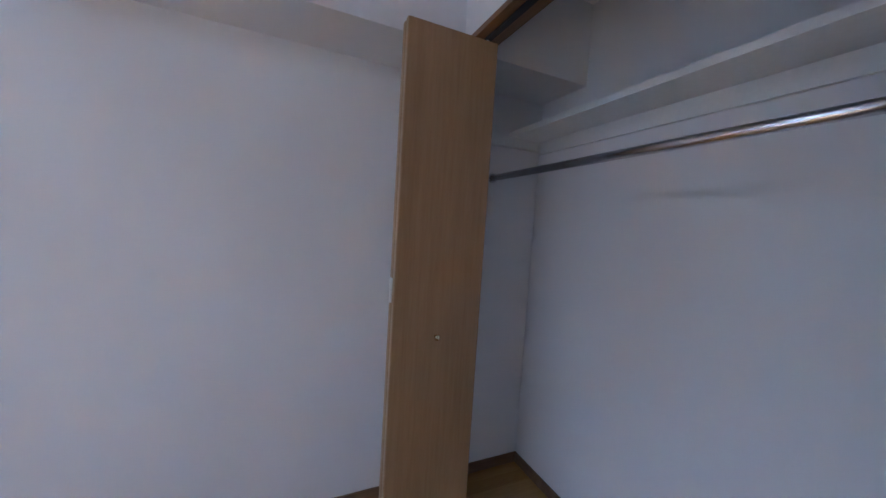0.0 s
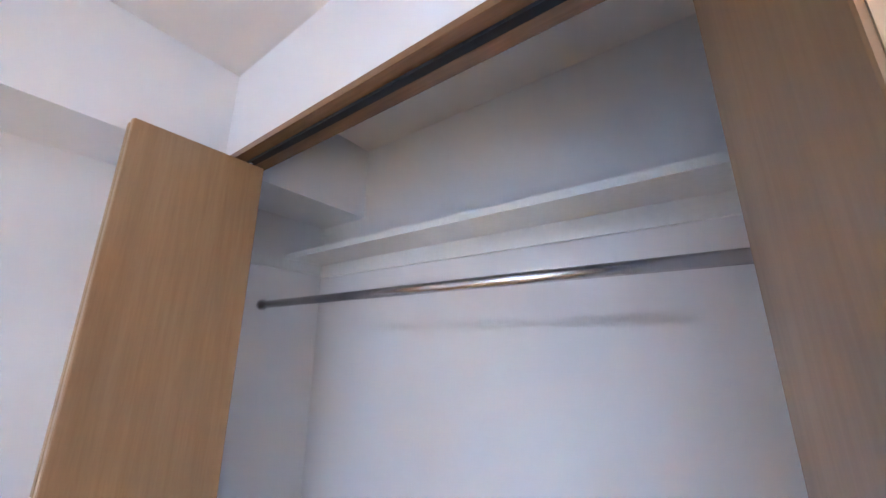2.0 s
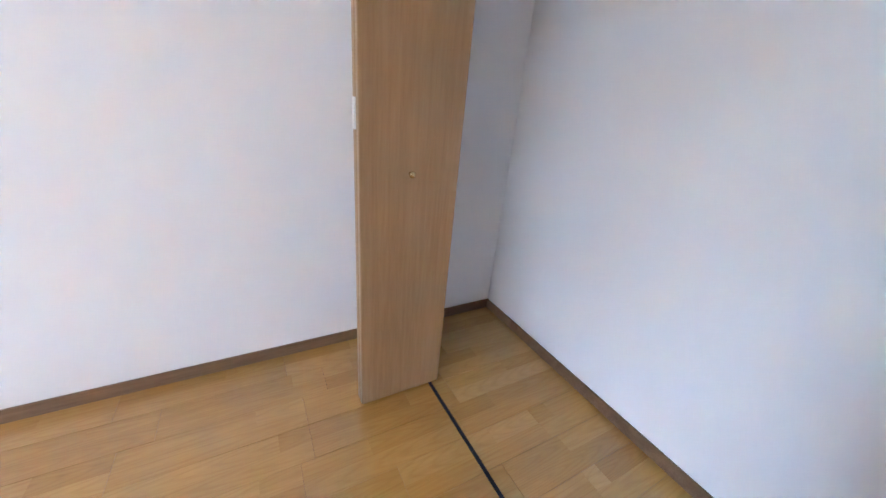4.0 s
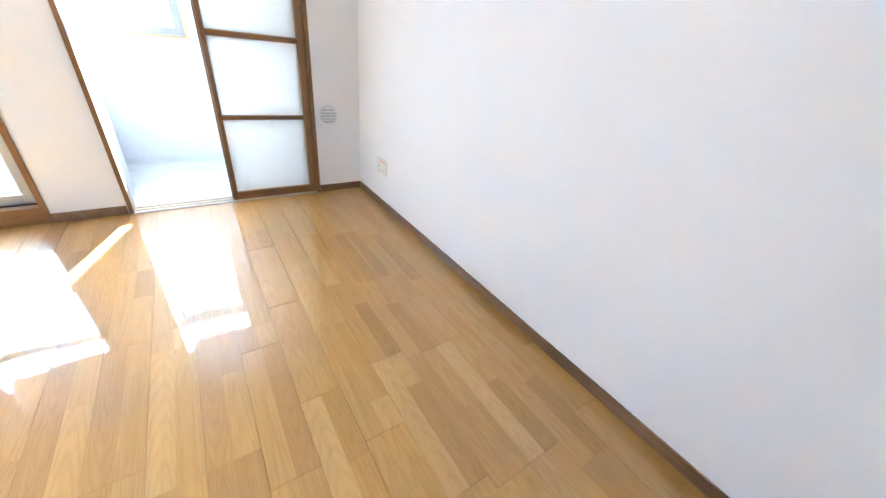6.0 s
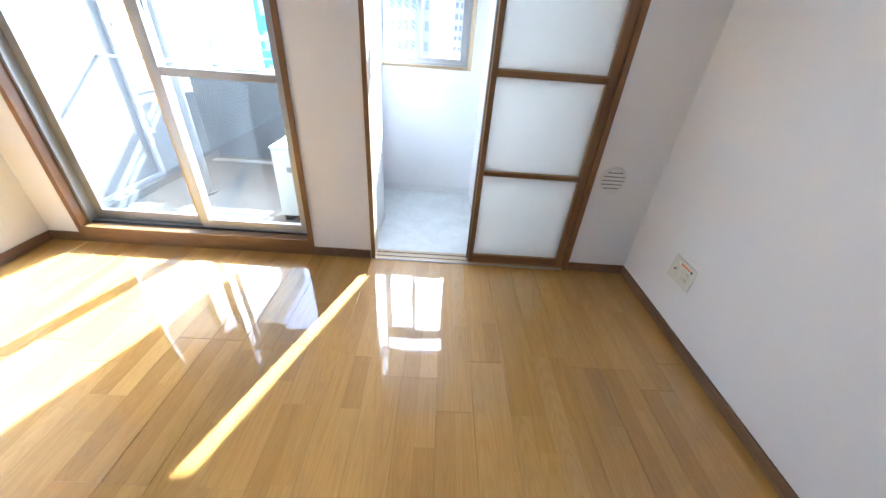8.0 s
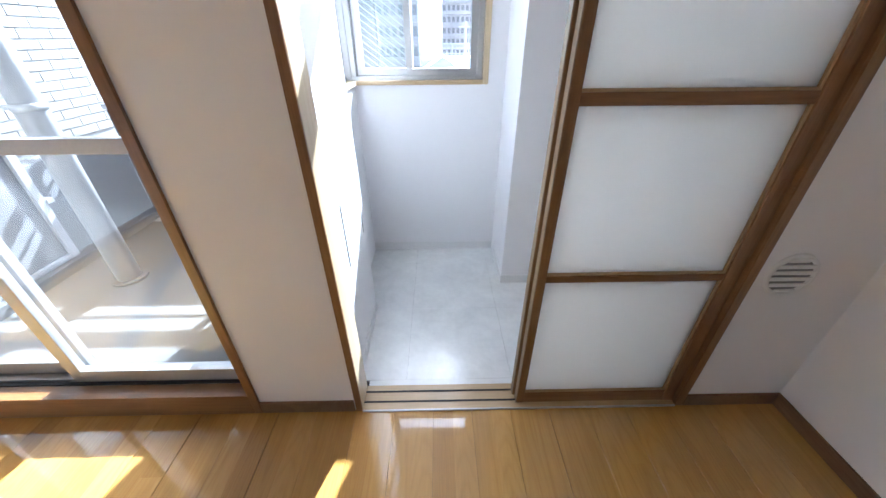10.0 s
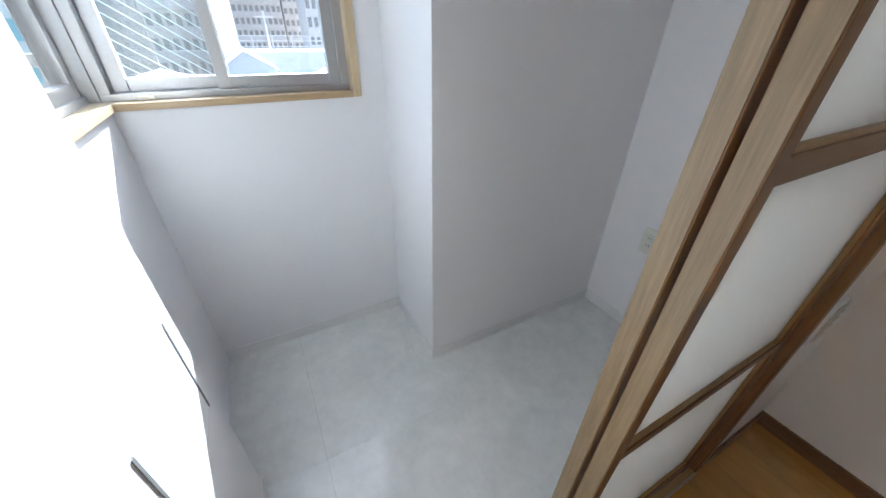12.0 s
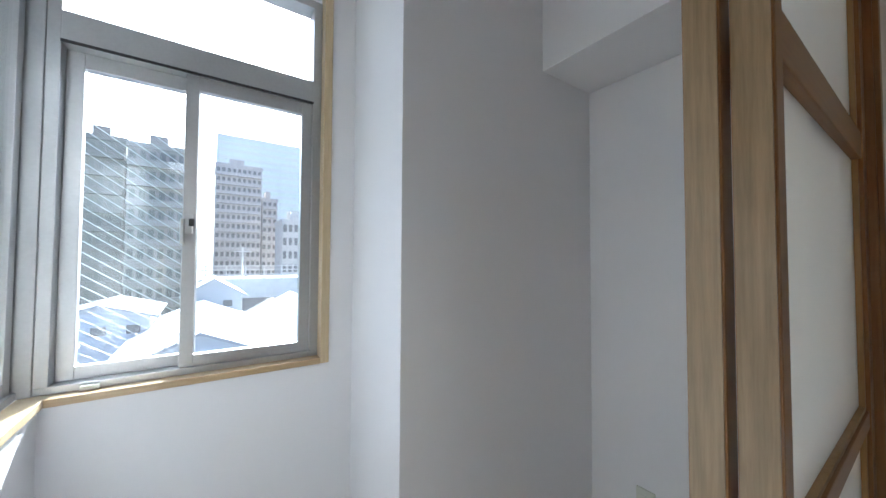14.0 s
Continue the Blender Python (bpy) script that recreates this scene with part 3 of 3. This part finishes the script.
part("floor_track", box((CL_W + 0.02, CL_E - 0.02, YC - 0.046, YC - 0.032, -0.002, 0.0035)), ALUD, cf, "black floor track")


def folding_door(xs, y0, y1, knob_side, label):
    d = thing("folding_door", label, "door", "folding closet doors")
    for k, x in enumerate(xs):
        leaf = part("leaf", box((x, x + 0.027, y0, y1, 0.012, 2.100), bevel=0.003), DOOR, d)
        part("edge_band", box((x + 0.003, x + 0.024, y1 + 0.0002, y1 + 0.0014, 0.013, 2.099)), DOOREDGE, leaf, "pale wooden edge band")
    x = xs[0] if knob_side < 0 else xs[-1] + 0.027
    s = knob_side
    ky = (y0 + y1) / 2 + 0.008
    knob = part("knob", tube((x, ky, 0.98), (x + s * 0.012, ky, 0.98), 0.006, 14), BRASS, d, "small brass knob")
    b = bmesh.new()
    bmesh.ops.create_uvsphere(b, u_segments=16, v_segments=10, radius=0.0115, matrix=pose(x + s * 0.018, ky, 0.98) @ Matrix.Diagonal((0.75, 1, 1, 1)))
    for f in b.faces:
        f.smooth = True
    part("knob_cap", b, BRASS, knob)
    xm = (xs[0] + xs[-1] + 0.028) / 2
    far = xs[-1] + 0.0271 if knob_side < 0 else xs[0] - 0.0041
    for z in (1.0, 1.95):
        part("hinge", box((far, far + 0.004, y1 - 0.045, y1 - 0.010, z - 0.022, z + 0.022), bevel=0.001), ALUD, d, "dark metal hinge")
    part("bumper", box((xm - 0.008, xm + 0.012, y1 + 0.0016, y1 + 0.008, 1.11, 1.20), bevel=0.0015), SHELF, d, "white plastic bumper")
    part("pivot", tube((xs[0] + 0.014, y0 + 0.04, 2.100), (xs[0] + 0.014, y0 + 0.04, 2.110), 0.005, 10), ALU, d)


folding_door((-0.453, -0.420), -4.407, -4.051, -1, "folded oak-veneer closet door with a small brass knob")
folding_door((-1.735, -1.702), -4.407, -4.051, 1, "folded oak-veneer closet door beside the wall")

shelf = thing("closet_shelf", "white closet shelf on wall cleats", "shelf")
part("board", box((CL_IN, 0, YB, -4.789, 1.903, 1.930), bevel=0.001), SHELF, shelf)
part("cleat", box((CL_IN, -0.018, YB, YB + 0.018, 1.835, 1.9028), bevel=0.001), SHELF, shelf)
part("cleat", box((-0.018, 0, YB, -4.60, 1.85, 1.9028), bevel=0.001), SHELF, shelf)
rod = thing("clothes_rod", "polished steel clothes rod across the closet", "rod")
part("rod_tube", tube((-0.012, -4.699, 1.672), (CL_IN + 0.012, -4.699, 1.672), 0.016, 24), STEEL, rod)
for x0, x1 in ((0.0, -0.012), (CL_IN, CL_IN + 0.012)):
    part("flange", tube((x0, -4.699, 1.672), (x1, -4.699, 1.672), 0.024, 24), STEEL, rod)


# ---------------------------------------------------------------- balcony
structure("balcony_floor", box((-4.05, SX - 0.12, 0.14, 2.20, -0.25, -0.10)), CONC, "pale sunlit concrete balcony floor", "floor")
structure("balcony_drain", box((-3.90, SX - 0.13, 1.88, 1.97, -0.0995, -0.094)), plain("drain_grey", (0.3, 0.3, 0.3), 0.8), "grey drainage channel in the balcony floor", "drain")
par = tagged(new("balcony_parapet"), "grey painted balcony parapet with aluminium railing", "parapet", kind="structure")
part("parapet_wall", box((-3.90, SX - 0.12, 2.05, 2.20, -0.10, 0.79), bevel=0.004), RENDERW, par)
part("coping", box((-3.90, SX - 0.12, 2.02, 2.23, 0.79, 0.83), bevel=0.006), ALU, par)
for x in (-3.62, -2.95, -2.15):
    post = part("rail_post", box((x - 0.02, x + 0.02, 2.10, 2.15, 0.83, 1.085), bevel=0.003), ALU, par)
    part("post_foot", box((x - 0.035, x + 0.035, 2.085, 2.165, 0.831, 0.85), bevel=0.003), ALU, post)
part("top_rail", box((-3.90, SX - 0.12, 2.09, 2.16, 1.086, 1.135), bevel=0.008), ALU, par)
for z in (0.92, 1.0):
    part("rail_bar", box((-3.90, SX - 0.12, 2.153, 2.168, z, z + 0.016), bevel=0.003), ALU, par)
partition = tagged(new("balcony_partition"), "grey panel partition with aluminium posts at the balcony end", "partition", kind="structure")
part("panel", box((-3.89, -3.87, 0.18, 1.20, -0.03, 2.3)), RENDERW, partition)
for y0, y1 in ((0.141, 0.18), (1.20, 1.25)):
    part("post", box((-3.905, -3.845, y0, y1, -0.0305, 2.36), bevel=0.004), PIPE, partition)
part("bottom_rail", box((-3.90, -3.85, 0.181, 1.199, -0.0305, 0.005), bevel=0.003), PIPE, partition)
for z in (0.35, 1.15, 1.95):
    part("bracket", box((-3.90, -3.835, 1.2505, 1.29, z, z + 0.03), bevel=0.002), ALU, partition)
structure("balcony_side_wall", box((-4.05, -3.90, 0.14, 2.05, -0.10, 0.58)), RENDERW, "low grey painted balcony side wall", "wall")
structure("balcony_curb", box((-3.90, -3.80, 0.14, 2.05, -0.10, -0.031), bevel=0.004), CONC, "dark edged concrete curb along the balcony", "curb")
notice = thing("notice", "faded printed notice on the balcony partition", "sign")
part("sheet", box((-3.8698, -3.868, 0.55, 0.95, 1.14, 1.40)), SHELF, notice)
for k in range(3):
    part("text_bar", box((-3.8676, -3.8672, 0.59, 0.91 - 0.05 * k, 1.33 - k * 0.06, 1.345 - k * 0.06)), PIPE, notice)
dp = thing("drain_pipe", "grey vertical drain pipe on the balcony", "pipe")
part("pipe", tube((-3.38, 1.05, -0.10), (-3.38, 1.05, 2.659), 0.066, 28), PIPE, dp)
part("collar", tube((-3.38, 1.05, -0.10), (-3.38, 1.05, -0.085), 0.10, 28), CONC, dp, "round grey floor collar")
for z in (0.95, 1.9):
    br = part("bracket", tube((-3.38, 1.05, z), (-3.38, 1.05, z + 0.035), 0.072, 28), ALU, dp)
    part("bracket_arm", box((-3.90, -3.44, 1.04, 1.06, z + 0.008, z + 0.026)), ALU, br)
ac = thing("air_conditioner", "white outdoor air conditioner unit on the balcony floor", "air conditioner")
part("casing", box((-2.50, -1.93, 0.62, 0.92, -0.06, 0.48), bevel=0.012), PVC, ac)
part("top_plate", box((-2.505, -1.925, 0.615, 0.925, 0.4805, 0.495), bevel=0.004), PVC, ac)
part("service_cover", box((-2.47, -2.27, 0.614, 0.6197, 0.06, 0.40), bevel=0.002), PVC, ac)
part("handle_recess", box((-2.40, -2.33, 0.6125, 0.6138, 0.31, 0.35)), PIPE, ac)
part("seam", box((-2.262, -2.258, 0.6165, 0.6198, -0.04, 0.46)), PIPE, ac)
for x in (-2.45, -2.02):
    part("foot", box((x - 0.03, x + 0.03, 0.62, 0.92, -0.10, -0.0605)), ALUD, ac)
# unseen slab, its depth chosen to darken the balcony and block sky
structure("unseen_balcony_soffit", box((-4.05, SX - 0.125, 0.145, 1.95, 2.66, 2.86)), RENDERW, "unseen grey slab added above the balcony to cut skylight", "slab")
structure("building_base", box((XW - 0.12, 0.12, YB - 0.1, 0.14, -9.0, -0.27), (-4.05, 0.12, 0.145, 2.2, -9.0, -0.27)), RENDERW, "pale lower storeys of the apartment building", "facade")
structure("building_facade", box((-6.5, XW - 0.12, 0.0, 0.14, -8, 5)), RENDERW, "pale facade of the apartment building", "facade")

# tiled neighbour wall
tile_wall = tagged(new("neighbour_wall"), "white glazed brick-tile wall of the neighbouring building", "wall", kind="structure")
part("mortar", box((-5.3, -4.10, 0.95, 4.2, -8, 3.6)), MORTAR, tile_wall)
tm = bpy.data.meshes.new("tile")
tb = box((0, 0.012, 0, 0.222, 0, 0.055))
tb.to_mesh(tm)
tb.free()
tm.materials.append(TILE)
TILES = [(y, z) for k, z in enumerate(np.arange(0.62, 2.8, 0.064)) for y in np.arange(0.97 + 0.115 * (k % 2), 2.95, 0.231)]
for y, z in TILES[:300]:
    o = new("tile", tm)
    o.parent, o.location = tile_wall, (-4.10, y, z)


# ---------------------------------------------------------------- the city beyond
GROUND = -9.0
asphalt = plain("asphalt_grey", (0.10, 0.10, 0.10), 0.9, 0.0, 0.3, 0.6)
structure("ground", box((-1500, 1500, -1500, 2500, GROUND - 1, GROUND)), asphalt, "grey ground of the city", "ground")
WIN_DARK = plain("dark_window_glass", (0.15, 0.135, 0.125), 0.5)


def city_block(name, x0, x1, y, depth, top, colour, floors, bays, label, balcony=True, win_mat=None, frac=0.6):
    mat = plain(name + "_wall", colour, 0.85, 0.0, 0.08, 0.8)
    b = thing(name, label, "building", at=(0, 0, 0))
    part("wall", box((x0, x1, y, y + depth, GROUND, top)), mat, b)
    part("roof", box((x0 - 0.2, x1 + 0.2, y - 0.2, y + depth + 0.2, top, top + 0.8)), mat, b)
    part("rooftop_room", box((x0 + (x1 - x0) * 0.3, x0 + (x1 - x0) * 0.62, y + depth * 0.3, y + depth * 0.7, top + 0.8, top + 3.2)), mat, b)
    fh, bw = (top - GROUND) / floors, (x1 - x0) / bays
    wm = bpy.data.meshes.new("window")
    w = box((0, bw * frac, -0.12, 0.1, 0, fh * 0.55))
    w.to_mesh(wm)
    w.free()
    wm.materials.append(win_mat or WIN_DARK)
    for i in range(floors):
        for j in range(bays):
            o = new("window", wm)
            o.parent, o.location = b, (x0 + bw * (j + (1 - frac) / 2), y, GROUND + fh * (i + 0.3))
        if balcony:
            part("balcony", box((x0 + bw * 0.06, x1 - bw * 0.06, y - 1.1, y - 0.14, GROUND + fh * i + 0.05, GROUND + fh * (i + 0.36))), mat, b)
    return b


city_block("apartment_block", 0.2, 11.0, 108, 14, 26.0, (0.44, 0.395, 0.365), 14, 9, "grey high-rise apartment block with balcony rows")
city_block("apartment_wing", 11.5, 15.4, 110, 10, 18.0, (0.44, 0.395, 0.365), 11, 3, "lower grey wing of an apartment block")
# distance haze is mixed into these washed-out tower and glass colours
teal = plain("hazed_teal_glass", (0.80, 0.80, 0.62), 0.3, 0.0, 0.1, 0.3)
city_block("office_tower", 2.0, 52.0, 200, 25, 62.0, (0.82, 0.78, 0.70), 20, 16, "tall office tower with teal glass bands, colours paled for haze", False, teal, 0.92)
city_block("apartment_house", -11.6, -4.4, 70, 12, 18.5, (0.30, 0.268, 0.245), 9, 6, "grey apartment house seen through wired glass")
city_block("apartment_house", -19.0, -12.4, 74, 12, 19.8, (0.19, 0.17, 0.155), 10, 6, "dark grey apartment house with flat roof")
city_block("office_building", 13.2, 20.5, 88, 10, 10.0, (0.50, 0.46, 0.42), 6, 6, "small grey office building", False)
city_block("sheeted_building", -34.0, -14.0, 42, 10, 7.0, (0.35, 0.62, 0.55), 5, 8, "teal sheeted low building beyond the balcony", False, teal, 0.8)


def gable_house(name, x0, x1, y0, y1, eave, ridge, colour, label, wins=3):
    """A low house, its ridge running away from the viewer."""
    mat = plain(name + "_wall", colour, 0.8, 0.0, 0.07, 1.5)
    roofm = plain(name + "_roof", (0.40, 0.40, 0.40), 0.6, 0.0, 0.08, 1.2)
    h = thing(name, label, "house", "low white houses")
    xm = (x0 + x1) / 2
    bm = bmesh.new()
    ring_ = [(x0, eave), (xm, ridge), (x1, eave), (x1, GROUND), (x0, GROUND)]
    a = [bm.verts.new((x, y0, z)) for x, z in ring_]
    b = [bm.verts.new((x, y1, z)) for x, z in ring_]
    bm.faces.new(a[::-1])
    bm.faces.new(b)
    for k in range(5):
        bm.faces.new((a[k], a[(k + 1) % 5], b[(k + 1) % 5], b[k]))
    part("wall", bm, mat, h)
    for s, xe in ((-1, x0), (1, x1)):
        r = bmesh.new()
        o = [(xm, ridge + 0.02), (xe + s * 0.5, eave - (ridge - eave) * 0.5 / (xm - x0) + 0.02)]
        vs = [r.verts.new((x, y, z + dz)) for y in (y0 - 0.5, y1 + 0.5) for dz in (0, 0.18) for x, z in o]
        for f in ((0, 1, 3, 2), (4, 6, 7, 5), (0, 4, 5, 1), (2, 3, 7, 6), (0, 2, 6, 4), (1, 5, 7, 3)):
            r.faces.new([vs[i] for i in f])
        bmesh.ops.recalc_face_normals(r, faces=r.faces)
        part("roof", r, roofm, h)
    for k in range(wins):
        x = x0 + (x1 - x0) * (k + 0.5) / wins
        part("window", box((x - 0.45, x + 0.45, y0 - 0.06, y0 + 0.05, eave - 1.4, eave - 0.7)), WIN_DARK, h)
    return h


gable_house("warehouse", -5.8, 2.6, 25, 44, -4.9, -3.1, (0.62, 0.63, 0.64), "long white warehouse with a low gable roof", 4)
gable_house("warehouse", 2.9, 11.0, 26, 44, -4.8, -2.6, (0.62, 0.63, 0.64), "white warehouse beside its twin", 4)
gable_house("small_house", -3.2, 2.0, 46, 54, -2.6, -1.0, (0.5, 0.5, 0.5), "small white-roofed house behind the warehouse", 2)
gable_house("white_house", -11.5, -5.2, 38, 46, -3.4, -2.5, (0.62, 0.62, 0.62), "white two-storey house with small windows", 3)

VIA = plain("viaduct_concrete", (0.66, 0.62, 0.57), 0.85, 0.0, 0.12, 1.0)
viaduct = thing("railway_viaduct", "pale concrete railway viaduct with overhead line masts", "viaduct")
part("deck", box((-2, 40, 60, 68, -4.6, -1.6)), VIA, viaduct)
for k in range(16):
    part("fence_post", box((-1.5 + k * 2.5, -1.35 + k * 2.5, 60.0, 60.15, -1.6, 0.3)), VIA, viaduct)
for z in (-1.0, -0.3, 0.3):
    part("fence_rail", box((-2, 40, 60.02, 60.12, z - 0.06, z + 0.06)), VIA, viaduct)
for x in (3.2, 13.0, 22.0):
    mast = part("mast", box((x - 0.12, x + 0.12, 61, 61.24, -1.6, 3.2)), VIA, viaduct)
    part("mast_arm", box((x - 1.2, x + 1.2, 61.05, 61.19, 2.4, 2.55)), VIA, mast)
for x in (2.5, 11.5, 20.0):
    part("pier", box((x - 0.8, x + 0.8, 61, 67, GROUND, -4.6)), VIA, viaduct)


# ---------------------------------------------------------------- floor boards and vinyl tiles
rng = random.Random(4)
BW, BL = 0.151, 0.606
floor_ob = bpy.data.objects["floor"]


def board_mesh(length):
    bm = bmesh.new()
    add_box(bm, -BW / 2 + 0.0003, BW / 2 - 0.0003, -length / 2 + 0.0003, length / 2 - 0.0003, -0.010, 0.0, 0.0)
    top = [e for e in bm.edges if all(v.co.z > -0.001 for v in e.verts)]
    bmesh.ops.bevel(bm, geom=top, offset=0.0006, segments=1, affect="EDGES")
    me = bpy.data.meshes.new("board")
    bm.to_mesh(me)
    bm.free()
    me.materials.append(PLANK)
    return me


BOARDS = {}
cols = int(math.ceil(-XW / BW))
for c in range(cols):
    x = -BW * (c + 0.5)
    y = -BL * rng.choice((0.0, 0.25, 0.5, 0.75, 0.33))
    hi = -0.001
    end = YB if x > CL_IN else YC
    while hi > end + 0.02:
        lo = max(y - BL if hi == -0.001 else hi - BL, end)
        if lo - end < 0.08:
            lo = end
        key = round(hi - lo, 3)
        if key not in BOARDS:
            BOARDS[key] = board_mesh(key)
        o = new("board", BOARDS[key])
        o.parent = floor_ob
        o.location = (x, (hi + lo) / 2, 0.0)
        uneven = 2.0 if x < -1.75 and lo > -2.0 else 1.0     # boards warped by the sun at the balcony door
        o.rotation_euler = (radians(uneven * rng.uniform(-0.14, 0.14)), radians(uneven * rng.uniform(-0.4, 0.4)), 0)
        hi = lo

TS = 0.457
part("tile", box((OPEN_W + 0.0007, OPEN_E, 0.1055, 0.1495, -0.0258, -0.02)), VINYL, bpy.data.objects["sunroom_floor"])
vfloor = bpy.data.objects["sunroom_floor"]
xs = [SX, -1.476, -1.019, -0.562, -0.105, 0.0]
ys = [0.15, 0.61, 1.07, SN]
for x0, x1 in zip(xs, xs[1:]):
    for y0, y1 in zip(ys, ys[1:]):
        part("tile", box((x0 + 0.0003, x1 - 0.0003, y0 + 0.0003, y1 - 0.0003, -0.0258, -0.02)), VINYL, vfloor)
